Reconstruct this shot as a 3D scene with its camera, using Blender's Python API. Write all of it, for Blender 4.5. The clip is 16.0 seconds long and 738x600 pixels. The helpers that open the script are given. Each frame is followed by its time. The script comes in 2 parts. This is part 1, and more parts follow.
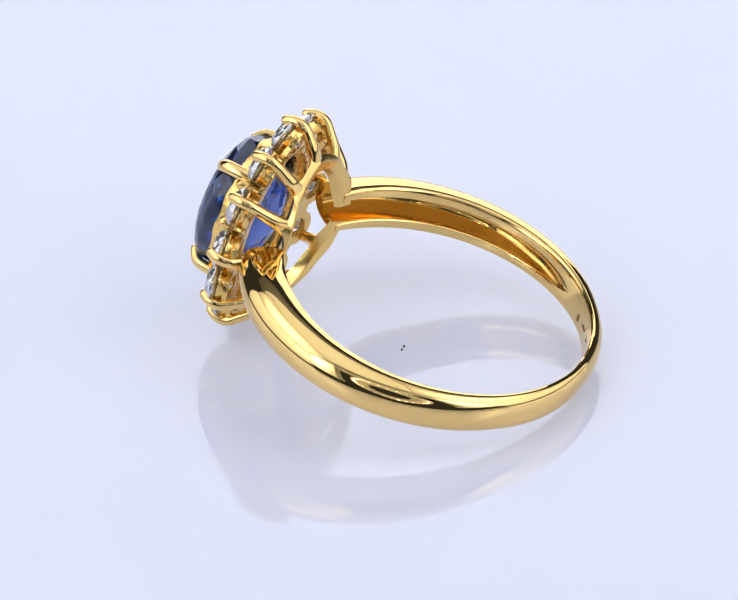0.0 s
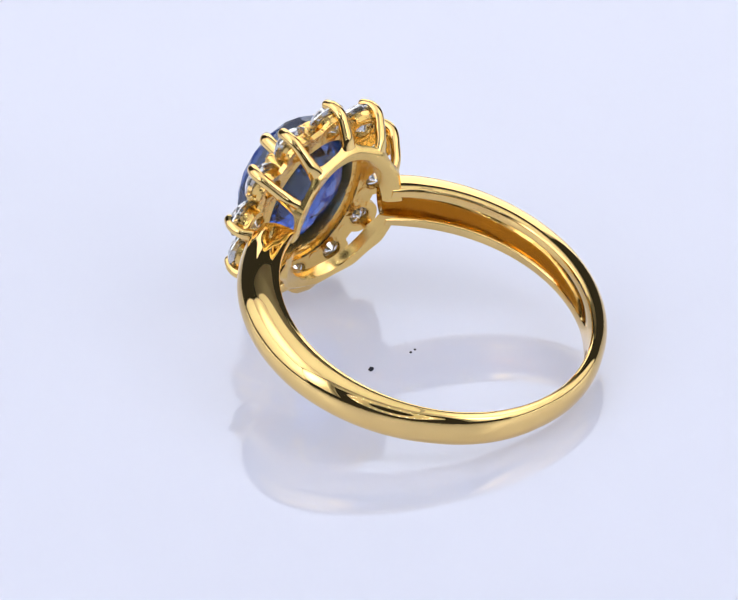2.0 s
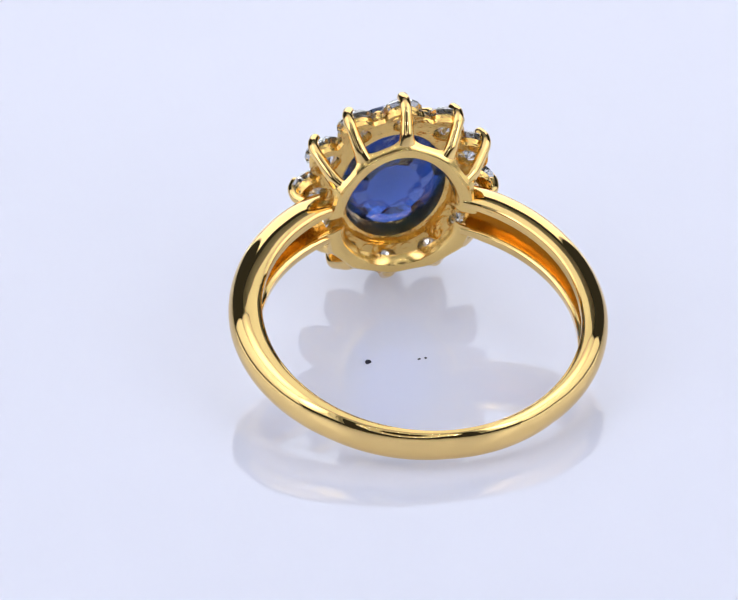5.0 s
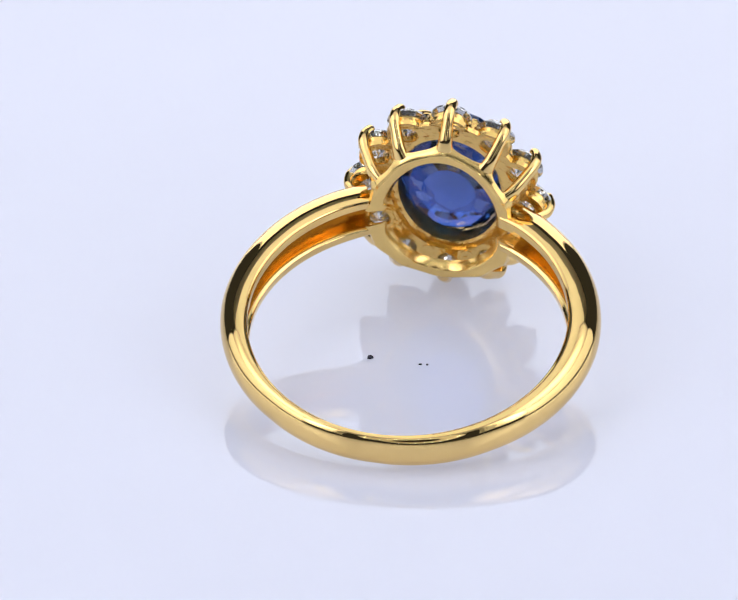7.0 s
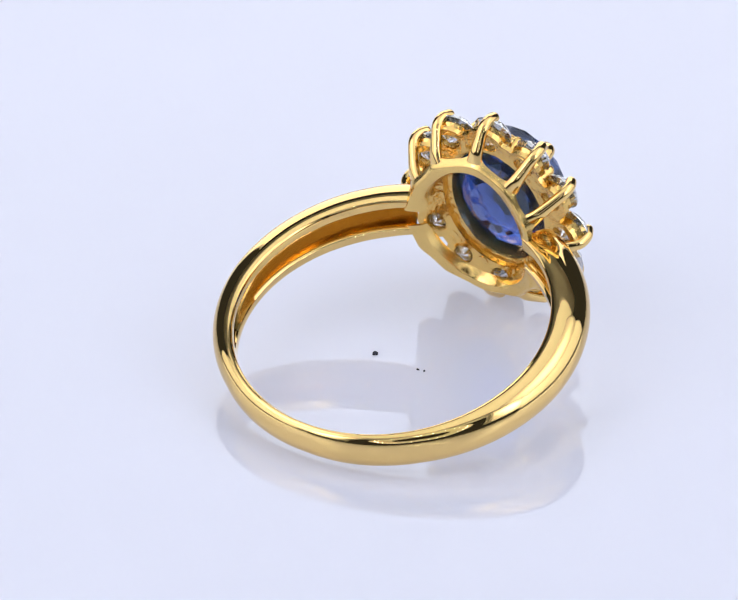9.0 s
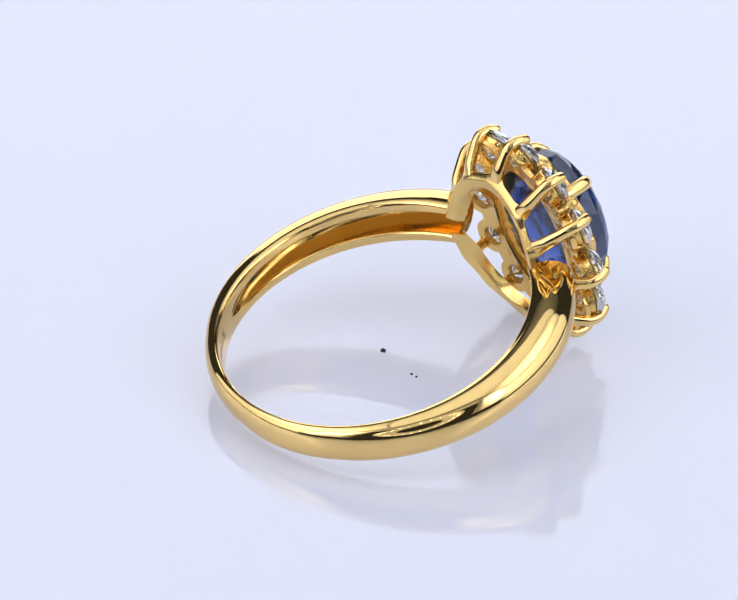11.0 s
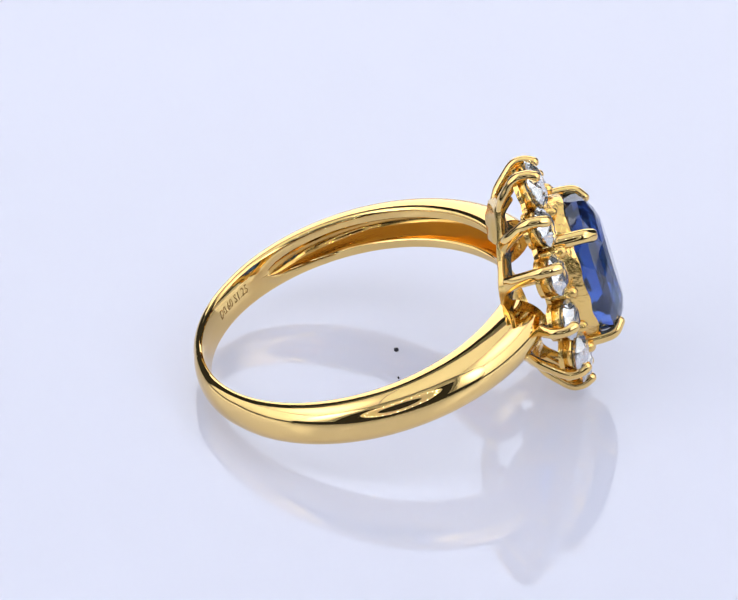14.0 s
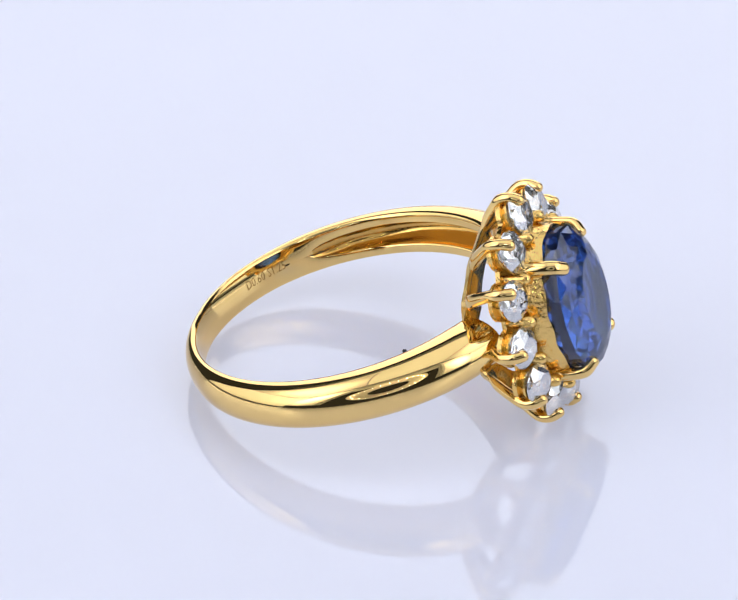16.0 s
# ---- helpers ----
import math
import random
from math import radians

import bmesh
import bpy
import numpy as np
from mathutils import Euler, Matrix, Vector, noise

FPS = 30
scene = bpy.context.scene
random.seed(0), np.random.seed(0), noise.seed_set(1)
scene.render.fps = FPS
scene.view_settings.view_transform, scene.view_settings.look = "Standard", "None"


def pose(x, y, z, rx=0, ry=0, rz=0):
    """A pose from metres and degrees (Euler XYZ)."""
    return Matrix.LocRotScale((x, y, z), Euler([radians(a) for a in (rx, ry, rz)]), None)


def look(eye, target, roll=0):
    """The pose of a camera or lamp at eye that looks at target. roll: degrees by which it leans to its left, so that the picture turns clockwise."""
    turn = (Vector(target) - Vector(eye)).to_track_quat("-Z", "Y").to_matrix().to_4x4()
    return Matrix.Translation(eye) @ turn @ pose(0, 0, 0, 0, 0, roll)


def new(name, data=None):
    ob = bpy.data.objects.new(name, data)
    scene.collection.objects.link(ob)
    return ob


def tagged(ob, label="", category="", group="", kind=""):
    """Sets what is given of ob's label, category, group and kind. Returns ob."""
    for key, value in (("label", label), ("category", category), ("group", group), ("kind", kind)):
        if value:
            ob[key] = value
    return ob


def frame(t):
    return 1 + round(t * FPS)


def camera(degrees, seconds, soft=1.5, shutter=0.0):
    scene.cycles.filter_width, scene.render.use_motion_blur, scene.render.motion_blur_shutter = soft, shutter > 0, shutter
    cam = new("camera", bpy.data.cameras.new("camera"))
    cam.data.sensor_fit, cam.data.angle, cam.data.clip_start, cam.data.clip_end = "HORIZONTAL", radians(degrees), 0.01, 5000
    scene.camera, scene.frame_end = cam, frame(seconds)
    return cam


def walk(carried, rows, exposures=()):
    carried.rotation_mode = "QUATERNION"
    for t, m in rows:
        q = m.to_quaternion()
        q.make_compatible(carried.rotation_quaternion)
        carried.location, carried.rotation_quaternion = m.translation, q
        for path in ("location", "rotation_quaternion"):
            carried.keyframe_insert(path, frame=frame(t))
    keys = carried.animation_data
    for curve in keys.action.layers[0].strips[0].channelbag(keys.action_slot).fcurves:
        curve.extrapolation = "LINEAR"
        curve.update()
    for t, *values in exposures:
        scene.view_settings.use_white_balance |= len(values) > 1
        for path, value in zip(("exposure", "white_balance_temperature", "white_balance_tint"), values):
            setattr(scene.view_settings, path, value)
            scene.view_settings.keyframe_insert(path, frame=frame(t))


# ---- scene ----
MM = 0.001                      # all small shapes below are given in millimetres

# ---- camera: stands still, the turntable turns ----
EYE, AIM = (0.0, -0.19536, 0.12138), (-0.0013, 0.00655, 0.0)
cam = camera(9.704, 16.0, soft=1.4)
walk(cam, [(0.0, look(EYE, AIM)), (16.0, look(EYE, AIM))])

# turn of the turntable, degrees about its axis
TURN = [(0.0, 74.64), (0.5, 69.23), (1.0, 63.8), (1.5, 58.52), (2.0, 53.42), (2.5, 48.34), (3.0, 43.01),
        (3.5, 37.67), (4.0, 32.23), (4.5, 26.75), (5.0, 21.25), (5.5, 15.75), (6.0, 10.3), (6.5, 4.91), (7.0, 0.0),
        (7.5, -4.96), (8.0, -10.16), (8.5, -15.41), (9.0, -20.64), (9.5, -26.1), (10.0, -31.8), (10.5, -37.5),
        (11.0, -43.3), (11.5, -48.92), (12.0, -54.06), (12.5, -59.04), (13.0, -64.01), (13.5, -69.02),
        (14.0, -74.14), (14.5, -79.29), (15.0, -84.4), (15.5, -89.52), (16.0, -94.62)]

# ---- world and light ----
world = bpy.data.worlds.new("world")
scene.world = world
world.use_nodes = True
world.node_tree.nodes["Background"].inputs["Color"].default_value = (0.35, 0.37, 0.42, 1)
world.node_tree.nodes["Background"].inputs["Strength"].default_value = 0.09
scene.view_settings.exposure = 0.0
TOP_LIGHT, SIDE_LIGHT, CEILING_LIGHT, WING_LIGHT = 1.65, 1.08, 0.56, 0.56
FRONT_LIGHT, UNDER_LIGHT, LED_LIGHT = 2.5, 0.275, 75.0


# ---- materials ----
def material(name, **values):
    m = bpy.data.materials.new(name)
    m.use_nodes = True
    shader = m.node_tree.nodes["Principled BSDF"]
    for key, value in values.items():
        shader.inputs[key.replace("_", " ")].default_value = value
    return m


def link(m, a, b):
    m.node_tree.links.new(a, b)


def relief(m, scale, strength, distance, rough=None, detail=4.0):
    """Fine bump and, where given, a range of roughness, both from noise."""
    t = m.node_tree
    shader = t.nodes["Principled BSDF"]
    where = t.nodes.new("ShaderNodeTexCoord")
    grain = t.nodes.new("ShaderNodeTexNoise")
    grain.inputs["Scale"].default_value, grain.inputs["Detail"].default_value = scale, detail
    link(m, where.outputs["Object"], grain.inputs["Vector"])
    bump = t.nodes.new("ShaderNodeBump")
    bump.inputs["Strength"].default_value, bump.inputs["Distance"].default_value = strength, distance
    link(m, grain.outputs["Fac"], bump.inputs["Height"])
    link(m, bump.outputs["Normal"], shader.inputs["Normal"])
    if rough:
        span = t.nodes.new("ShaderNodeMapRange")
        span.inputs["To Min"].default_value, span.inputs["To Max"].default_value = rough
        link(m, grain.outputs["Fac"], span.inputs["Value"])
        link(m, span.outputs["Result"], shader.inputs["Roughness"])
    return m


def glow(name, colour, strength, soft=False):
    """A light source; soft: a diffuser that is brightest in its middle."""
    m = material(name, Base_Color=(*colour, 1), Roughness=0.5)
    t = m.node_tree
    shader = t.nodes["Principled BSDF"]
    shader.inputs["Emission Color"].default_value = (*colour, 1)
    shader.inputs["Emission Strength"].default_value = strength
    if soft:
        where = t.nodes.new("ShaderNodeTexCoord")
        shift = t.nodes.new("ShaderNodeVectorMath")
        shift.operation = "SUBTRACT"
        shift.inputs[1].default_value = (0.5, 0.5, 0.5)
        flat = t.nodes.new("ShaderNodeVectorMath")
        flat.operation = "MULTIPLY"
        flat.inputs[1].default_value = (1, 1, 0)
        size = t.nodes.new("ShaderNodeVectorMath")
        size.operation = "LENGTH"
        span = t.nodes.new("ShaderNodeMapRange")
        span.interpolation_type = "SMOOTHSTEP"
        for key, value in (("From Min", 0.10), ("From Max", 0.62), ("To Min", strength * 1.2), ("To Max", strength * 0.12)):
            span.inputs[key].default_value = value
        link(m, where.outputs["Generated"], shift.inputs[0])
        link(m, shift.outputs["Vector"], flat.inputs[0])
        link(m, flat.outputs["Vector"], size.inputs[0])
        link(m, size.outputs["Value"], span.inputs["Value"])
        link(m, span.outputs["Result"], shader.inputs["Emission Strength"])
    return m


GOLD = relief(material("polished_gold", Base_Color=(0.90, 0.63, 0.24, 1), Metallic=1.0, Roughness=0.05), 260, 0.5, 0.00003, (0.012, 0.04), 2.0)
CAST = relief(material("cast_gold", Base_Color=(0.88, 0.59, 0.19, 1), Metallic=1.0, Roughness=0.16), 1300, 0.7, 0.00022, (0.08, 0.26))
SATIN = relief(material("satin_gold", Base_Color=(0.90, 0.63, 0.22, 1), Metallic=1.0, Roughness=0.2), 500, 0.4, 0.00008, (0.14, 0.28))
# rougher gold, darkened to stand in for shade deep in the band's channel
SHADED = relief(material("shaded_rough_gold", Base_Color=(0.70, 0.42, 0.115, 1), Metallic=1.0, Roughness=0.16), 1200, 0.4, 0.00006, (0.08, 0.22))
MARK = material("engraved_line", Base_Color=(0.38, 0.22, 0.07, 1), Metallic=1.0, Roughness=0.55)
BLUE = material("sapphire", Base_Color=(0.034, 0.102, 0.42, 1), Roughness=0.02, IOR=1.77, Transmission_Weight=0.93)
CLEAR = relief(material("diamond", Base_Color=(1.0, 1.0, 1.0, 1), Metallic=0.40, Roughness=0.0, IOR=2.42, Transmission_Weight=0.85), 3200, 0.5, 0.00006, None, 0.0)
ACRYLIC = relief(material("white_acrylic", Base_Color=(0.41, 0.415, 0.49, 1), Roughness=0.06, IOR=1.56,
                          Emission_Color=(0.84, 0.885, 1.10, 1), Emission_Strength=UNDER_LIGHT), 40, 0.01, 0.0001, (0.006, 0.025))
FABRIC = relief(material("white_fabric", Base_Color=(0.64, 0.64, 0.65, 1), Roughness=0.9), 300, 0.2, 0.0005)
PLASTIC = relief(material("white_plastic", Base_Color=(0.75, 0.75, 0.76, 1), Roughness=0.4), 300, 0.1, 0.0002)
BLACK = relief(material("black_felt", Base_Color=(0.02, 0.02, 0.022, 1), Roughness=0.9), 300, 0.2, 0.0005)
DUST = relief(material("dark_dust", Base_Color=(0.015, 0.015, 0.03, 1), Roughness=0.8), 4000, 0.5, 0.00005)
PANEL = glow("panel_light", (0.94, 0.96, 1.0), TOP_LIGHT, soft=True)
SIDE = glow("side_light", (0.94, 0.96, 1.0), SIDE_LIGHT)
TOP = glow("top_light", (0.94, 0.96, 1.0), CEILING_LIGHT)
WING = glow("wing_light", (0.94, 0.96, 1.0), WING_LIGHT)
FRONT = glow("front_light", (0.94, 0.96, 1.0), FRONT_LIGHT, soft=True)
LED = glow("led_light", (1.0, 0.98, 0.92), LED_LIGHT)


# ---- building helpers ----
def part(name, bm, mat, parent=None, label="", smooth=None, scale=MM):
    """One mesh object; smooth: the angle in degrees above which edges stay sharp."""
    bmesh.ops.recalc_face_normals(bm, faces=bm.faces[:])
    me = bpy.data.meshes.new(name)
    if scale != 1:
        bmesh.ops.scale(bm, vec=(scale,) * 3, verts=bm.verts[:])
    bm.to_mesh(me)
    bm.free()
    me.materials.append(mat)
    if smooth:
        me.shade_smooth()
        me.set_sharp_from_angle(angle=radians(smooth))
    ob = new(name, me)
    ob.parent = parent
    return tagged(ob, label)


def rings(bm, loops, closed=False, cap=True):
    """Skin through loops of points of equal length."""
    rows = [[bm.verts.new(p) for p in loop] for loop in loops]
    pairs = list(zip(rows, rows[1:])) + ([(rows[-1], rows[0])] if closed else [])
    n = len(rows[0])
    for a, b in pairs:
        for k in range(n):
            bm.faces.new((a[k], a[(k + 1) % n], b[(k + 1) % n], b[k]))
    if cap and not closed:
        bm.faces.new(rows[0][::-1])
        bm.faces.new(rows[-1])
    return bm


def spline(points, steps):
    """Points along a smooth curve through the given ones."""
    p = [Vector(v) for v in points]
    p = [2 * p[0] - p[1], *p, 2 * p[-1] - p[-2]]
    out = []
    for a, b, c, d in zip(p, p[1:], p[2:], p[3:]):
        for k in range(steps):
            t = k / steps
            out.append(0.5 * (2 * b + (c - a) * t + (2 * a - 5 * b + 4 * c - d) * t * t + (3 * b - a - 3 * c + d) * t ** 3))
    return out + [p[-2]]


def wire(bm, points, widths, depths, side, n=12, steps=6, tip=True):
    """A rounded bar through the points; side: a direction across it, along which widths count."""
    line = spline(points, steps)
    m = len(line)
    place = np.linspace(0, len(widths) - 1, m)
    w, d = np.interp(place, range(len(widths)), widths), np.interp(place, range(len(depths)), depths)
    loops = []
    side = Vector(side).normalized()
    frames = []
    for k, c in enumerate(line):
        along = (line[min(k + 1, m - 1)] - line[max(k - 1, 0)]).normalized()
        u = (side - along * side.dot(along)).normalized()
        frames.append((c, u, along.cross(u), w[k], d[k], along))
    if tip:
        c, u, v, a, b, along = frames[-1]
        for s in (0.35, 0.65, 0.86, 0.97):
            q = math.sqrt(1 - s * s)
            frames.append((c + along * min(a, b) * s, u, v, a * q, b * q, along))
    for c, u, v, a, b, _ in frames:
        loops.append([c + u * a * math.cos(2 * math.pi * j / n) + v * b * math.sin(2 * math.pi * j / n) for j in range(n)])
    return rings(bm, loops)


def box(bm, x0, x1, y0, y1, z0, z1):
    v = [bm.verts.new((x, y, z)) for x in (x0, x1) for y in (y0, y1) for z in (z0, z1)]
    for f in ((0, 1, 3, 2), (4, 6, 7, 5), (0, 4, 5, 1), (2, 3, 7, 6), (0, 2, 6, 4), (1, 5, 7, 3)):
        bm.faces.new([v[k] for k in f])
    return bm


def lathe(bm, profile, n, centre=(0, 0, 0)):
    """Turn (radius, height) pairs about z."""
    c = Vector(centre)
    rows = []
    for r, z in profile:
        rows.append([c + Vector((r * math.cos(2 * math.pi * k / n), r * math.sin(2 * math.pi * k / n), z)) for k in range(n)])
    return rings(bm, rows)


# ---- the light tent round the turntable ----
def light_tent():
    half, back, front, high, thick = 0.30, 0.30, -0.192, 0.40, 0.006
    for name, sides in (("wall_east", (half, half + thick, front, 0.16)), ("wall_west", (-half - thick, -half, front, 0.16)),
                        ("wall_north", (-0.15, 0.15, back, back + thick))):
        w = part(name, box(bmesh.new(), *sides, 0.005, 0.285 if name == "wall_north" else high), FABRIC, scale=1)
        tagged(w, "white fabric side of a photo light tent", "tent wall", kind="structure")
    bm = bmesh.new()
    ox, oz1 = 0.135, 0.25
    box(bm, -half, -ox, front - thick, front, 0.045, high)
    box(bm, ox, half, front - thick, front, 0.045, high)
    box(bm, -ox, ox, front - thick, front, oz1, high)
    tagged(part("wall_south", bm, FABRIC, scale=1), "white tent front with an open slot for the lens", "tent wall", kind="structure")
    tagged(part("ceiling", box(bmesh.new(), -half - thick, half + thick, front - thick, back + thick, high, high + thick), FABRIC, scale=1),
           "white fabric top of a photo light tent", "ceiling", kind="structure")
    tagged(part("floor", box(bmesh.new(), -0.7, 0.7, -0.7, 0.7, -0.05, -0.03), BLACK, scale=1),
           "matt black felt under the turntable", "floor", kind="structure")


def light_panel(name, label, m, sx, sy, mat):
    top = tagged(new(name), label, "light panel", group="panels of the light tent")
    top.matrix_basis = m
    bm = box(bmesh.new(), -sx / 2 - 0.006, sx / 2 + 0.006, -sy / 2 - 0.006, sy / 2 + 0.006, 0.0, 0.008)
    part("housing", bm, PLASTIC, top, "white plastic housing", scale=1)
    part("diffuser", box(bmesh.new(), -sx / 2, sx / 2, -sy / 2, sy / 2, -0.003, -0.0005), mat, top, "glowing white diffuser", scale=1)
    return top


def ring_light():
    top = tagged(new("ring_light"), "white ring light with small bright diodes round the lens", "ring light")
    top.matrix_basis = look((0, -0.1945, 0.1208), AIM)
    bm = bmesh.new()
    loops = []
    for k in range(64):
        a = 2 * math.pi * k / 64
        loops.append([(r * math.cos(a), r * math.sin(a), z) for r, z in ((0.046, -0.001), (0.094, -0.001), (0.094, 0.006), (0.046, 0.006))])
    part("housing", rings(bm, loops, closed=True), PLASTIC, top, scale=1)
    first = None
    for k in range(28):
        a = 2 * math.pi * k / 28
        if first is None:
            first = part("diode", lathe(bmesh.new(), ((0.0005, -0.0018), (0.0011, -0.0015), (0.0014, -0.0009), (0.0014, 0.0)), 8), LED, top, scale=1)
        else:
            ob = new("diode", first.data)
            ob.parent = top
        ob = first if k == 0 else ob
        ob.location = (0.082 * math.cos(a), 0.082 * math.sin(a), -0.001)


light_tent()
light_panel("light_panel", "narrow white light panel at the tent back", pose(0, 0.285, 0.145, -90, 0, 0), 0.28, 0.27, SIDE)
light_panel("light_panel", "large white light panel under the tent top", pose(0, 0.03, 0.388), 0.46, 0.36, TOP)
for x in (-1, 1):
    light_panel("light_panel", "upright white light panel beside the tent opening", pose(0.215 * x, -0.178, 0.19, 90, 0, 0), 0.14, 0.28, FRONT)
    light_panel("light_panel", "low white light panel along the tent side", pose(0.285 * x, -0.013, 0.135, 0, 90 * x, 0), 0.23, 0.32, WING)
    aim = look((0.20 * x, 0.0, 0.27), (0, 0, 0))
    light_panel("light_panel", "tilted white light panel over the turntable", aim, 0.28, 0.20, PANEL)
ring_light()


# ---- turntable ----
def turntable():
    top = tagged(new("turntable"), "round glossy white acrylic turntable plate lit from below", "turntable")
    bm = lathe(bmesh.new(), ((118, -4), (119.6, -3.4), (120, -2.6), (120, -1.4), (119.6, -0.5), (118.8, 0)), 128)
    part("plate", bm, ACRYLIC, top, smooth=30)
    bm = lathe(bmesh.new(), ((60, -30), (60, -4.1)), 64)
    part("base", bm, BLACK, top, "black turntable base", smooth=30)
    return top


def dust_speck(x, y, size, seed):
    rnd = random.Random(seed)
    bm = bmesh.new()
    bmesh.ops.create_icosphere(bm, subdivisions=2, radius=1.0)
    for v in bm.verts:
        v.co *= rnd.uniform(0.7, 1.2)
        v.co = Vector((v.co.x * size[0], v.co.y * size[1], (v.co.z * 0.9 + 0.8) * size[2]))
    ob = part("dust_speck", bm, DUST, smooth=60)
    tagged(ob, "tiny dark speck of dust on the white turntable", "dust speck", group="specks on the turntable")
    ob["spot"] = (x * MM, y * MM)
    return ob


# ---- the ring ----
ENDS = radians(155.5)


def band_shape(phi):
    """Inner and outer radius, edge radius, width and depth of the inner groove at an angle from the back."""
    a = abs(math.degrees(phi))
    inner = 8.33
    thick = float(np.interp(a, (0, 40, 90, 130, 152), (0.65, 0.88, 1.62, 2.04, 2.22)))
    wide = float(np.interp(a, (0, 40, 80, 115, 135, 146, 155), (2.02, 2.12, 2.40, 2.64, 2.74, 2.74, 2.6)))
    groove = float(np.interp(a, (0, 55, 60, 72, 95, 152), (0, 0, 0.2, 0.6, 1.05, 1.6)))
    return inner, inner + thick, wide, groove


def band(parent):
    loops = []
    for k in range(181):
        phi = -ENDS + 2 * ENDS * k / 180
        inner, outer, wide, groove = band_shape(phi)
        h = wide / 2
        edge = inner + 0.2 * (outer - inner)
        prof = []
        for j in range(25):
            a = math.pi * (j / 24 - 0.5)
            s, c = math.sin(a), math.cos(a)
            prof.append((edge + (outer - edge) * abs(c) ** 0.9, h * s))
        prof += [(inner + 0.13, h - 0.015), (inner + 0.05, h - 0.07), (inner, h - 0.18)]
        deg = abs(math.degrees(phi))
        gh = min(float(np.interp(deg, (0, 55, 57, 61, 68, 82, 152), (0.03, 0.03, 0.22, 0.40, 0.52, 0.62, 0.74))), h - 0.36)
        g = min(groove, outer - inner - 0.28)
        for f, r in ((1.12, 0), (1.02, 0.06), (0.96, 0.26), (0.87, 0.52), (0.70, 0.76), (0.38, 0.95), (0, 1), (-0.38, 0.95), (-0.70, 0.76), (-0.87, 0.52), (-0.96, 0.26), (-1.02, 0.06), (-1.12, 0)):
            prof.append((inner + g * r, gh * f))
        prof += [(inner, -h + 0.18), (inner + 0.05, -h + 0.07), (inner + 0.13, -h + 0.015)]
        loops.append([(r * math.sin(phi), -r * math.cos(phi), z) for r, z in prof])
    ob = part("band", rings(bmesh.new(), loops), GOLD, parent, "polished gold band with a hollow inner channel", smooth=38)
    ob.data.materials.append(SHADED)       # rougher gold for the channel, its shade put into the darker colour
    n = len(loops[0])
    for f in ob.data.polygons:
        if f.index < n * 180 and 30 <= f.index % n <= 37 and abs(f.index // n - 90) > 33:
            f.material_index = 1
    return ob


def gem(name, a, b, crown, depth, girdle, table, mat, parent, label):
    """A brilliant cut stone, its table towards +y, half axes a in x and b in z."""
    bm = bmesh.new()

    def point(deg, r, h):
        t = radians(deg)
        return bm.verts.new((a * r * math.sin(t), h, b * r * math.cos(t)))

    c = math.cos(radians(22.5))
    rk, rl = 0.5 * (table + 1) + 0.05, 0.42
    hk = crown * (1 - rk * c) / (1 - table)
    T = [point(45 * k + 22.5, table, girdle / 2 + crown) for k in range(8)]
    K = [point(45 * k, rk, girdle / 2 + hk) for k in range(8)]
    G = [point(22.5 * k, 1, girdle / 2) for k in range(16)]
    H = [point(22.5 * k, 1, -girdle / 2) for k in range(16)]
    L = [point(45 * k, rl, -girdle / 2 - depth * (1 - rl * c)) for k in range(8)]
    tip = bm.verts.new((0, -girdle / 2 - depth, 0))
    bm.faces.new(T)
    for k in range(8):
        n = (k + 1) % 8
        bm.faces.new((T[k - 1], T[k], K[k]))
        bm.faces.new((T[k], K[k], G[2 * k + 1], K[n]))
        bm.faces.new((K[k], G[2 * k - 1], G[2 * k]))
        bm.faces.new((K[k], G[2 * k], G[2 * k + 1]))
        bm.faces.new((tip, L[k], H[2 * k + 1], L[n]))
        bm.faces.new((L[k], H[2 * k - 1], H[2 * k]))
        bm.faces.new((L[k], H[2 * k], H[2 * k + 1]))
    for k in range(16):
        bm.faces.new((G[k], G[(k + 1) % 16], H[(k + 1) % 16], H[k]))
    return part(name, bm, mat, parent, label)


def oval(a, b, n):
    """n points evenly spaced along an ellipse in the x-z plane from the top, with outward directions."""
    t = np.linspace(0, 2 * math.pi, 2001)
    x, z = a * np.sin(t), b * np.cos(t)
    s = np.concatenate([[0], np.cumsum(np.hypot(np.diff(x), np.diff(z)))])
    out = []
    for k in range(n):
        u = float(np.interp(s[-1] * k / n, s, t))
        nx, nz = math.sin(u) / a, math.cos(u) / b
        m = math.hypot(nx, nz)
        out.append((a * math.sin(u), b * math.cos(u), nx / m, nz / m))
    return out


STONES = oval(4.5, 5.2, 12)
CLAWS = [0, 32.5, 58, 90, 122, 147.5, 180, 212.5, 238, 270, 302, 327.5]
FEET = [0, 35, 61, 90, 119, 145, 180, 215, 241, 270, 299, 325]


def floor_of_head(x):
    """The head's underside follows the finger hole."""
    return math.sqrt(8.32 ** 2 - x * x)


def corner(k):
    """Foot of the k-th claw on the base frame."""
    t = radians(FEET[k])
    return 3.72 * math.sin(t), 4.42 * math.cos(t)


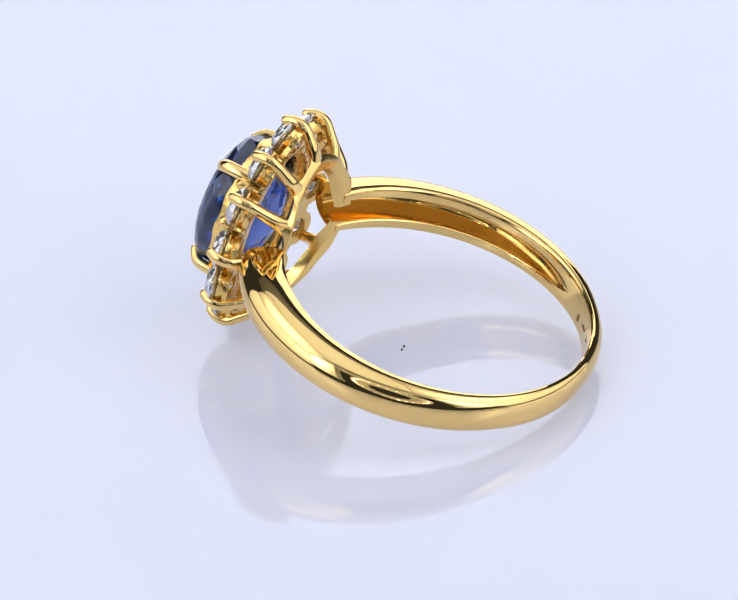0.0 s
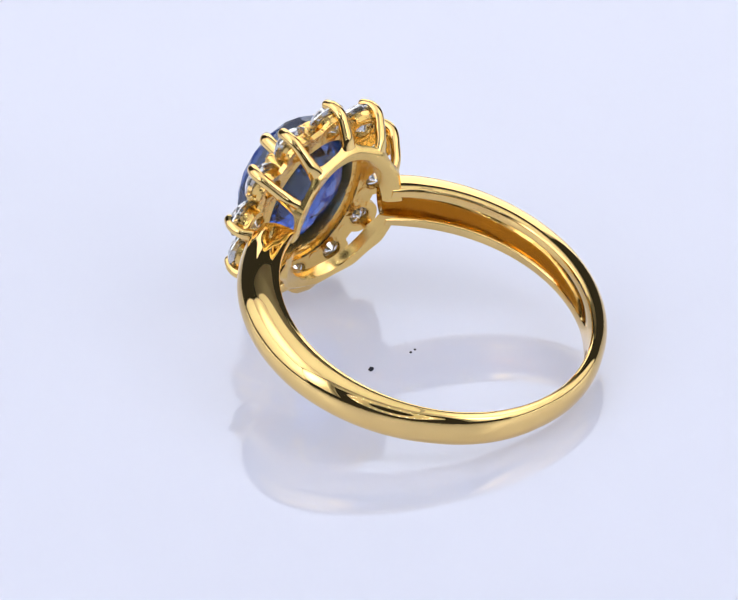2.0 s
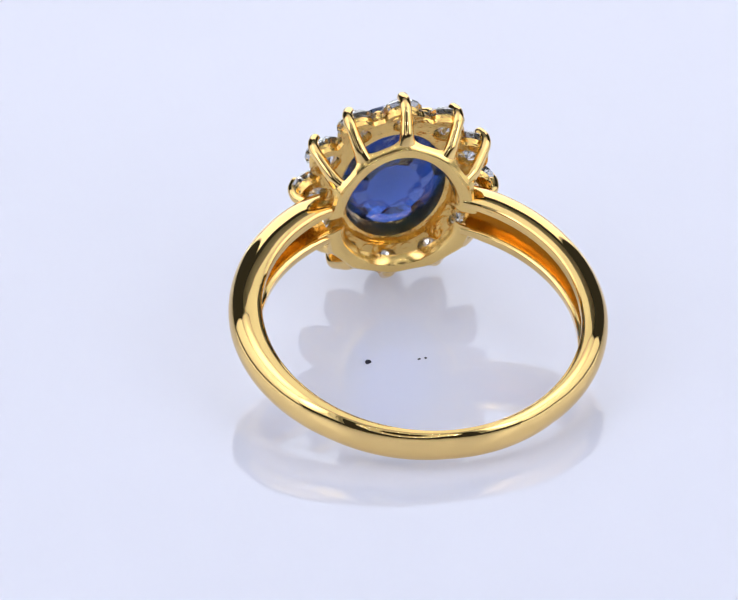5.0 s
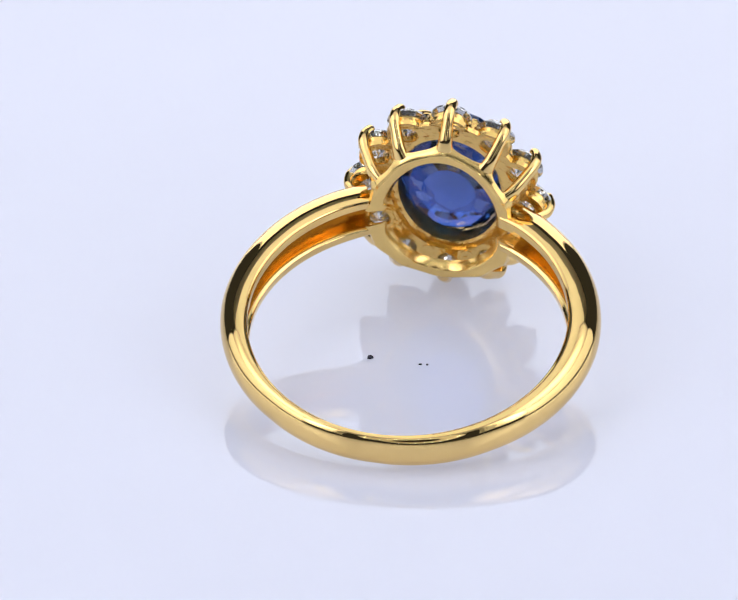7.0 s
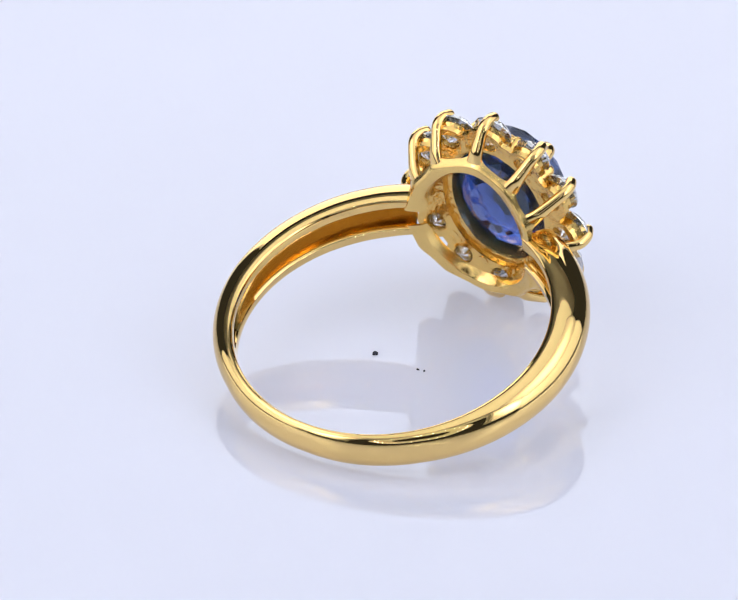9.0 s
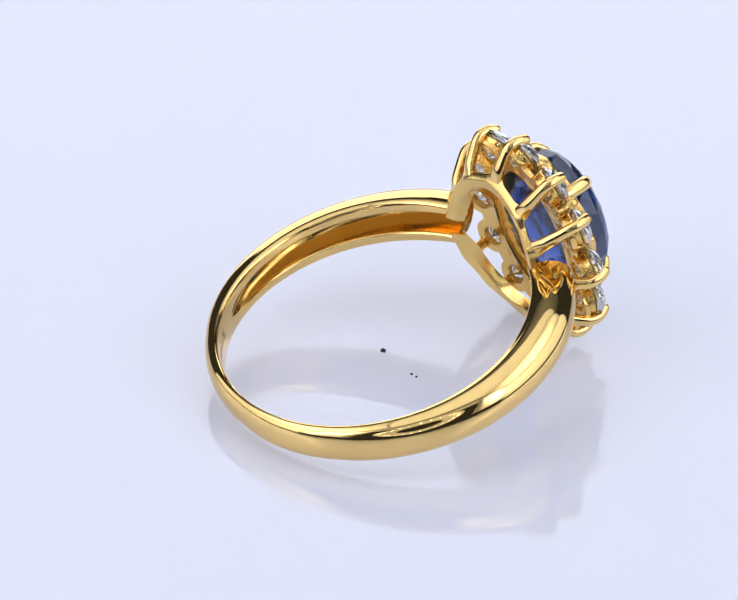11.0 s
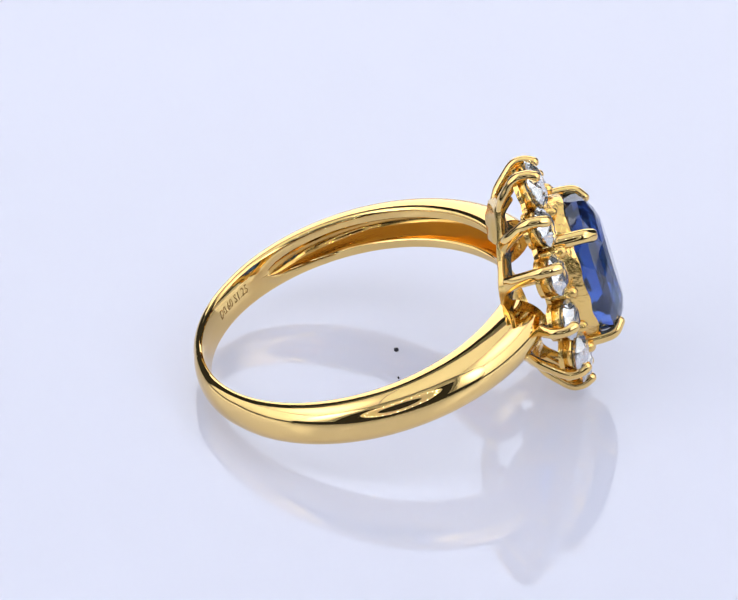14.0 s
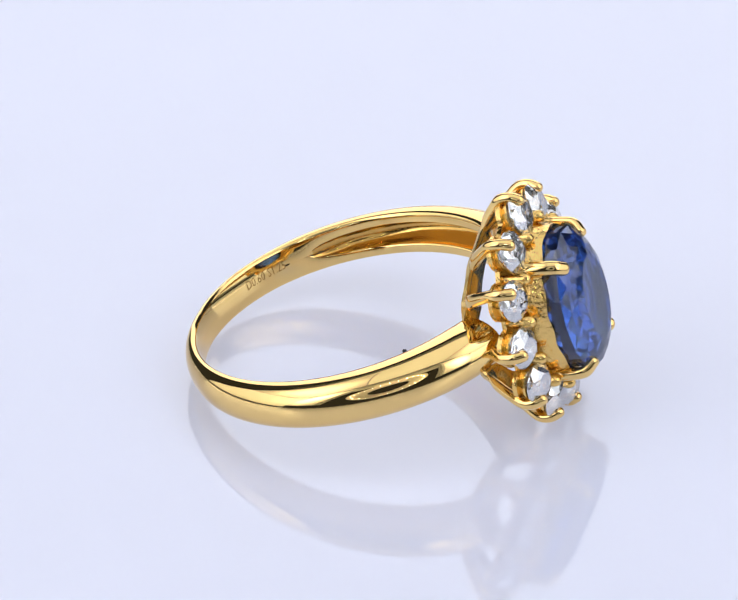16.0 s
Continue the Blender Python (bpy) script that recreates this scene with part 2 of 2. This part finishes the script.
def base_frame(parent):
    """The curved lower frame of the head: two arches that spring from the shoulders, with a rim that dips between the claws."""
    feet = [f - 360 if f > 180 else f for f in FEET]
    for up in (1, -1):
        loops = []
        own = sorted(f if up > 0 else (f - 180 if f > 0 else f + 180) for f in feet if (abs(f) < 80) == (up > 0) and abs(f) != 90)
        stops = [-90, *own, 90]
        for k in range(121):
            deg = -83 + 166 * k / 120
            t = radians(deg)
            i = max(j for j in range(len(stops) - 1) if stops[j] <= deg)
            f = (deg - stops[i]) / (stops[i + 1] - stops[i])
            near = abs(2 * f - 1) ** 4
            if (i == 0 and f < 0.5) or (i == len(stops) - 2 and f > 0.5):
                near = 0
            slim = min(1.0, 0.35 + (83 - abs(deg)) / 24)
            rise = 0.40 + 0.74 * near
            x, z = 3.95 * math.sin(t), 4.68 * math.cos(t)
            n = Vector((math.sin(t) / 3.95, math.cos(t) / 4.68)).normalized()
            dent = 0.10 * math.sin(math.pi * f) ** 1.5
            ring = []
            for r, h in ((-0.74, 0.08), (-0.64, 0), (-0.12, 0), (0.02, 0.10), (0.52 * rise - 0.06, rise - 0.05), (0.52 * rise - 0.14, rise),
                         (0.52 * rise - 0.30, rise), (0.52 * rise - 0.36, rise - 0.05), (-0.36, 0.50), (-0.94, 0.52)):
                if r > -0.5:
                    r -= dent
                px, pz = x + n.x * r, (z + n.y * r) * up
                ring.append((px, math.sqrt(8.32 ** 2 - px * px) + h * slim, pz))
            loops.append(ring)
        part("base_frame", rings(bmesh.new(), loops), SATIN, parent, "scalloped gold arch under the stones", smooth=35)


def cup(parent):
    """The oval wall that carries the large stone."""
    loops = []
    for k, (x, z, nx, nz) in enumerate(oval(2.95, 3.95, 120)):
        wave = 0.05 * math.cos(2 * math.pi * k / 10)
        loops.append([(x + nx * r, y - 0.02 * z * max(0, y - 10.9), z + nz * r) for r, y in
                      ((-0.16, 10.52), (-0.12, 10.38), (0.04, 10.26), (0.26, 10.22), (0.40, 10.28), (0.42, 10.55), (0.32, 10.95), (0.24, 11.75 + wave),
                       (0.16, 11.95 + wave), (0.04, 11.9 + wave), (-0.06, 11.3), (-0.20, 10.7))])
    return part("stone_cup", rings(bmesh.new(), loops, closed=True), CAST, parent, "cast gold oval cup", smooth=35)


def gallery(parent):
    """The cast plate under the halo: scalloped round the small stones, with a round hole below each."""
    bm = bmesh.new()
    rows, around = 26, 600
    inner = [(x, z) for x, z, _, _ in oval(3.18, 4.18, around)]
    grid = []
    for x, z in inner:
        length = math.hypot(x, z)
        ux, uz = x / length, z / length
        reach = length + 1.25
        for sx, sz, _, _ in STONES:
            along, off = sx * ux + sz * uz, abs(sx * uz - sz * ux)
            if along > 0 and off < 1.0:
                reach = max(reach, along + 0.75 * math.sqrt(1.0 - off * off) + 0.1)
        line = []
        for k in range(rows + 1):
            r = length + (reach - length) * k / rows
            out = r - length
            line.append(bm.verts.new((ux * r, 10.26 - 0.10 * out - 0.05 * out * out, uz * r)))
        grid.append(line)
    for a, b in zip(grid, grid[1:] + grid[:1]):
        for k in range(rows):
            c = (a[k].co + b[k + 1].co) / 2
            if min(math.hypot(c.x - (sx - 0.20 * nx), c.z - (sz - 0.20 * nz)) for sx, sz, nx, nz in STONES) > 0.62:
                bm.faces.new((a[k], a[k + 1], b[k + 1], b[k]))
    bmesh.ops.delete(bm, geom=[v for v in bm.verts if not v.link_faces], context="VERTS")
    bmesh.ops.recalc_face_normals(bm, faces=bm.faces[:])
    bmesh.ops.solidify(bm, geom=bm.faces[:], thickness=0.26)
    return part("gallery", bm, CAST, parent, "cast gold plate with a hole under each small stone", smooth=40)


def sapphire(parent):
    """Oval mixed cut: facetted crown, deep rounded stepped back."""
    bm = bmesh.new()
    a, b, n = 3.08, 3.92, 16
    rows = ((0.58, 1.06, 0.5), (0.75, 0.88, 0), (0.90, 0.58, 0.5), (1.0, 0.20, 0), (1.0, -0.06, 0), (0.985, -0.75, 0.5), (0.90, -1.45, 0), (0.73, -1.98, 0.5), (0.49, -2.38, 0), (0.24, -2.60, 0.5), (0.08, -2.68, 0))
    ring = [[bm.verts.new((a * r * math.sin(2 * math.pi * (k + o) / n), h, b * r * math.cos(2 * math.pi * (k + o) / n))) for k in range(n)] for r, h, o in rows]
    bm.faces.new(ring[0])
    bm.faces.new(ring[-1])
    for (p, q), (_, _, o), (_, _, u) in zip(zip(ring, ring[1:]), rows, rows[1:]):
        for k in range(n):
            m = (k + 1) % n
            if o == u:
                bm.faces.new((p[k], p[m], q[m], q[k]))
            elif o > u:
                bm.faces.new((p[k - 1], p[k], q[k]))
                bm.faces.new((p[k], q[m], q[k]))
            else:
                bm.faces.new((p[k], p[m], q[k]))
                bm.faces.new((p[k], q[k], q[k - 1]))
    return part("sapphire", bm, BLUE, parent, "oval faceted deep blue sapphire")


def head(parent):
    base_frame(parent)
    cup(parent)
    gallery(parent)
    stone = sapphire(parent)
    stone.matrix_basis = pose(0, 12.48 * MM, 0, 1.5, 0, 0)
    first = seat = None
    for k, (x, z, nx, nz) in enumerate(STONES):
        if first is None:
            first = ob = gem("diamond", 1.10, 1.10, 0.38, 0.94, 0.08, 0.56, CLEAR, parent, "small round brilliant-cut clear diamond")
            loops = []
            for j in range(28):
                t = 2 * math.pi * j / 28
                loops.append([(r * math.sin(t), y, r * math.cos(t)) for r, y in
                              ((0.54, -0.60), (0.56, -0.88), (0.78, -0.88), (0.88, -0.62), (0.97, -0.34), (0.93, -0.27), (0.84, -0.34), (0.58, -0.56))])
            seat = where = part("stone_seat", rings(bmesh.new(), loops, closed=True), CAST, parent, smooth=40)
        else:
            ob, where = new("diamond", first.data), new("stone_seat", seat.data)
            ob.parent = where.parent = parent
            tagged(ob, "small round brilliant-cut clear diamond")
        # each small stone leans outward
        lean = Matrix.Translation((x * MM, 10.72 * MM, z * MM)) @ Matrix.Rotation(radians(15), 4, (nz, 0, -nx))
        where.matrix_basis = lean
        ob.matrix_basis = lean @ Matrix.Rotation(radians(37 * k), 4, "Y")
        # claw from the base frame to the stone's outer rim
        t = radians(CLAWS[k])
        tx, tz = 5.28 * math.sin(t), 6.02 * math.cos(t)
        n = Vector((math.sin(t) / 5.28, math.cos(t) / 6.02)).normalized()
        nx, nz = n
        ox, oz = tx + nx * 0.14, tz + nz * 0.14
        bx, bz = corner(k)
        by = floor_of_head(bx) + 0.16
        if k in (3, 9):
            bx, by, bz = tx - nx * 0.7, 9.0, 0
        bm = wire(bmesh.new(), ((bx, by, bz), (bx + (ox - bx) * 0.4, by + (9.85 - by) * 0.32, bz + (oz - bz) * 0.4), (bx + (ox - bx) * 0.72, by + (9.85 - by) * 0.66, bz + (oz - bz) * 0.72), (ox, 9.85, oz),
                                (ox + nx * 0.05, 10.42, oz + nz * 0.05), (tx, 10.88, tz)),
                  (0.48, 0.38, 0.33, 0.31, 0.31, 0.32), (0.14, 0.28, 0.29, 0.28, 0.29, 0.29), (nz, 0, -nx))
        part("claw", bm, GOLD, parent, smooth=50)
    for k, (x, z, nx, nz) in enumerate(oval(3.78, 4.4, 24)):
        if k % 2:
            for r, top in ((0.10, 11.2),):
                px, pz = x + nx * r, z + nz * r
                bm = wire(bmesh.new(), ((px, 9.95, pz), (px, 10.4, pz), (px + nx * 0.05, top, pz + nz * 0.05)), (0.34, 0.28, 0.33), (0.34, 0.28, 0.33), (nz, 0, -nx), n=10, steps=3)
                part("bead", bm, CAST, parent, smooth=50)
    for sx in (1, -1):
        for sz in (1, -1):
            p = Vector((2.95 * 0.66 * sx, 0, 3.95 * 0.75 * sz))
            n = Vector((p.x / 2.95 ** 2, 0, p.z / 3.95 ** 2)).normalized()
            at = lambda r, y: (p.x + n.x * r, y - 0.07 * sz * (y > 11.5), p.z + n.z * r)
            bm = wire(bmesh.new(), (at(0.34, 10.35), at(0.38, 11.1), at(0.38, 12.0), at(0.26, 12.62), at(-0.20, 13.02)),
                      (0.42, 0.40, 0.39, 0.38, 0.36), (0.32, 0.31, 0.31, 0.30, 0.27), (n.z, 0, -n.x))
            part("stone_claw", bm, GOLD, parent, smooth=50)
    for sx in (1, -1):
        for sz in (1, -1):
            c, u = Vector((4.42 * sx, 8.72, 0.72 * sz)), Vector((0.6 * sx, 0.6, 0.53 * sz)).normalized()
            v = u.orthogonal().normalized()
            w = u.cross(v)
            loops = []
            for j in range(16):
                d = v * math.cos(math.pi * j / 8) + w * math.sin(math.pi * j / 8)
                loops.append([c + d * (0.24 + 0.09 * math.cos(math.pi * i / 4)) + u * 0.09 * math.sin(math.pi * i / 4) for i in range(8)])
            part("ring_bead", rings(bmesh.new(), loops, closed=True), CAST, parent, smooth=60)
    # the head sits a little askew on the band
    skew = Matrix.Translation((0.2 * MM, 0, 0)) @ pose(0, 0, 0, 0, 1.5, 0)
    for ob in parent.children:
        if ob.name != "band":
            ob.matrix_basis = skew @ ob.matrix_basis


def engraving(parent):
    """The weight marks inside the band, bent onto the finger hole."""
    curve = bpy.data.curves.new("engraving", "FONT")
    curve.body, curve.size, curve.resolution_u = "D0.60 S1.25", 1.0, 2
    text = bpy.data.objects.new("engraving", curve)
    me = bpy.data.meshes.new_from_object(text)
    bpy.data.objects.remove(text)
    xs = [v.co.x for v in me.vertices]
    lo, span = min(xs), max(xs) - min(xs)
    first, last, radius = radians(-27.6), radians(-45.6), 8.322
    size = (first - last) * radius / span
    for v in me.vertices:
        phi = first + (last - first) * (v.co.x - lo) / span
        v.co = Vector((radius * math.sin(phi), -radius * math.cos(phi), (v.co.y - 0.34) * size * 1.35 + 0.1)) * MM
    me.materials.append(MARK)
    ob = new("engraving", me)
    ob.parent = parent
    return tagged(ob, "fine engraved weight marks D0.60 S1.25")


def hallmark(parent):
    """Small worn stamps inside the band that cannot be read."""
    for deg, size, z in ((42.5, 0.36, -0.34), (36.6, 0.16, -0.2), (35.0, 0.20, -0.17), (33.2, 0.16, -0.14), (27.2, 0.20, -0.03), (25.4, 0.14, 0.0)):
        a, r = radians(deg), 8.322
        bm = bmesh.new()
        turn = Matrix.Rotation(a, 4, "Z")
        box(bm, -size * 0.30, size * 0.30, -r - 0.004, -r + 0.012, z - size * 0.6, z + size * 0.6)
        bmesh.ops.transform(bm, matrix=turn, verts=bm.verts[:])
        part("stamp", bm, MARK, parent)


def gold_ring():
    top = tagged(new("ring"), "yellow gold ring with an oval sapphire in a diamond halo", "ring")
    shank = band(top)
    head(top)
    engraving(shank)
    hallmark(shank)
    return top


plate = turntable()
jewel = gold_ring()
specks = [dust_speck(-1.21, 0.54, (0.17, 0.15, 0.10), 1), dust_speck(1.45, -0.10, (0.10, 0.06, 0.05), 2), dust_speck(1.82, -0.12, (0.06, 0.07, 0.05), 3)]

# pose of the ring on the plate: it leans on the back of its band and the lower claws
REST = Matrix.Translation((0.00078, -0.00199, 0.00342)) @ pose(0, 0, 0, 0, 0, -11.77) @ pose(0, 0, 0, 15.1, 0, 0) @ pose(0, 0, 0, 0, 1.5, 0)


def motions():
    walk(plate, [(t, pose(0, 0, 0, 0, 0, a)) for t, a in TURN])
    walk(jewel, [(t, pose(0, 0, 0, 0, 0, a) @ REST) for t, a in TURN])
    for s in specks:
        x, y = s["spot"]
        walk(s, [(t, pose(0, 0, 0, 0, 0, a) @ pose(x, y, 0)) for t, a in TURN])


motions()
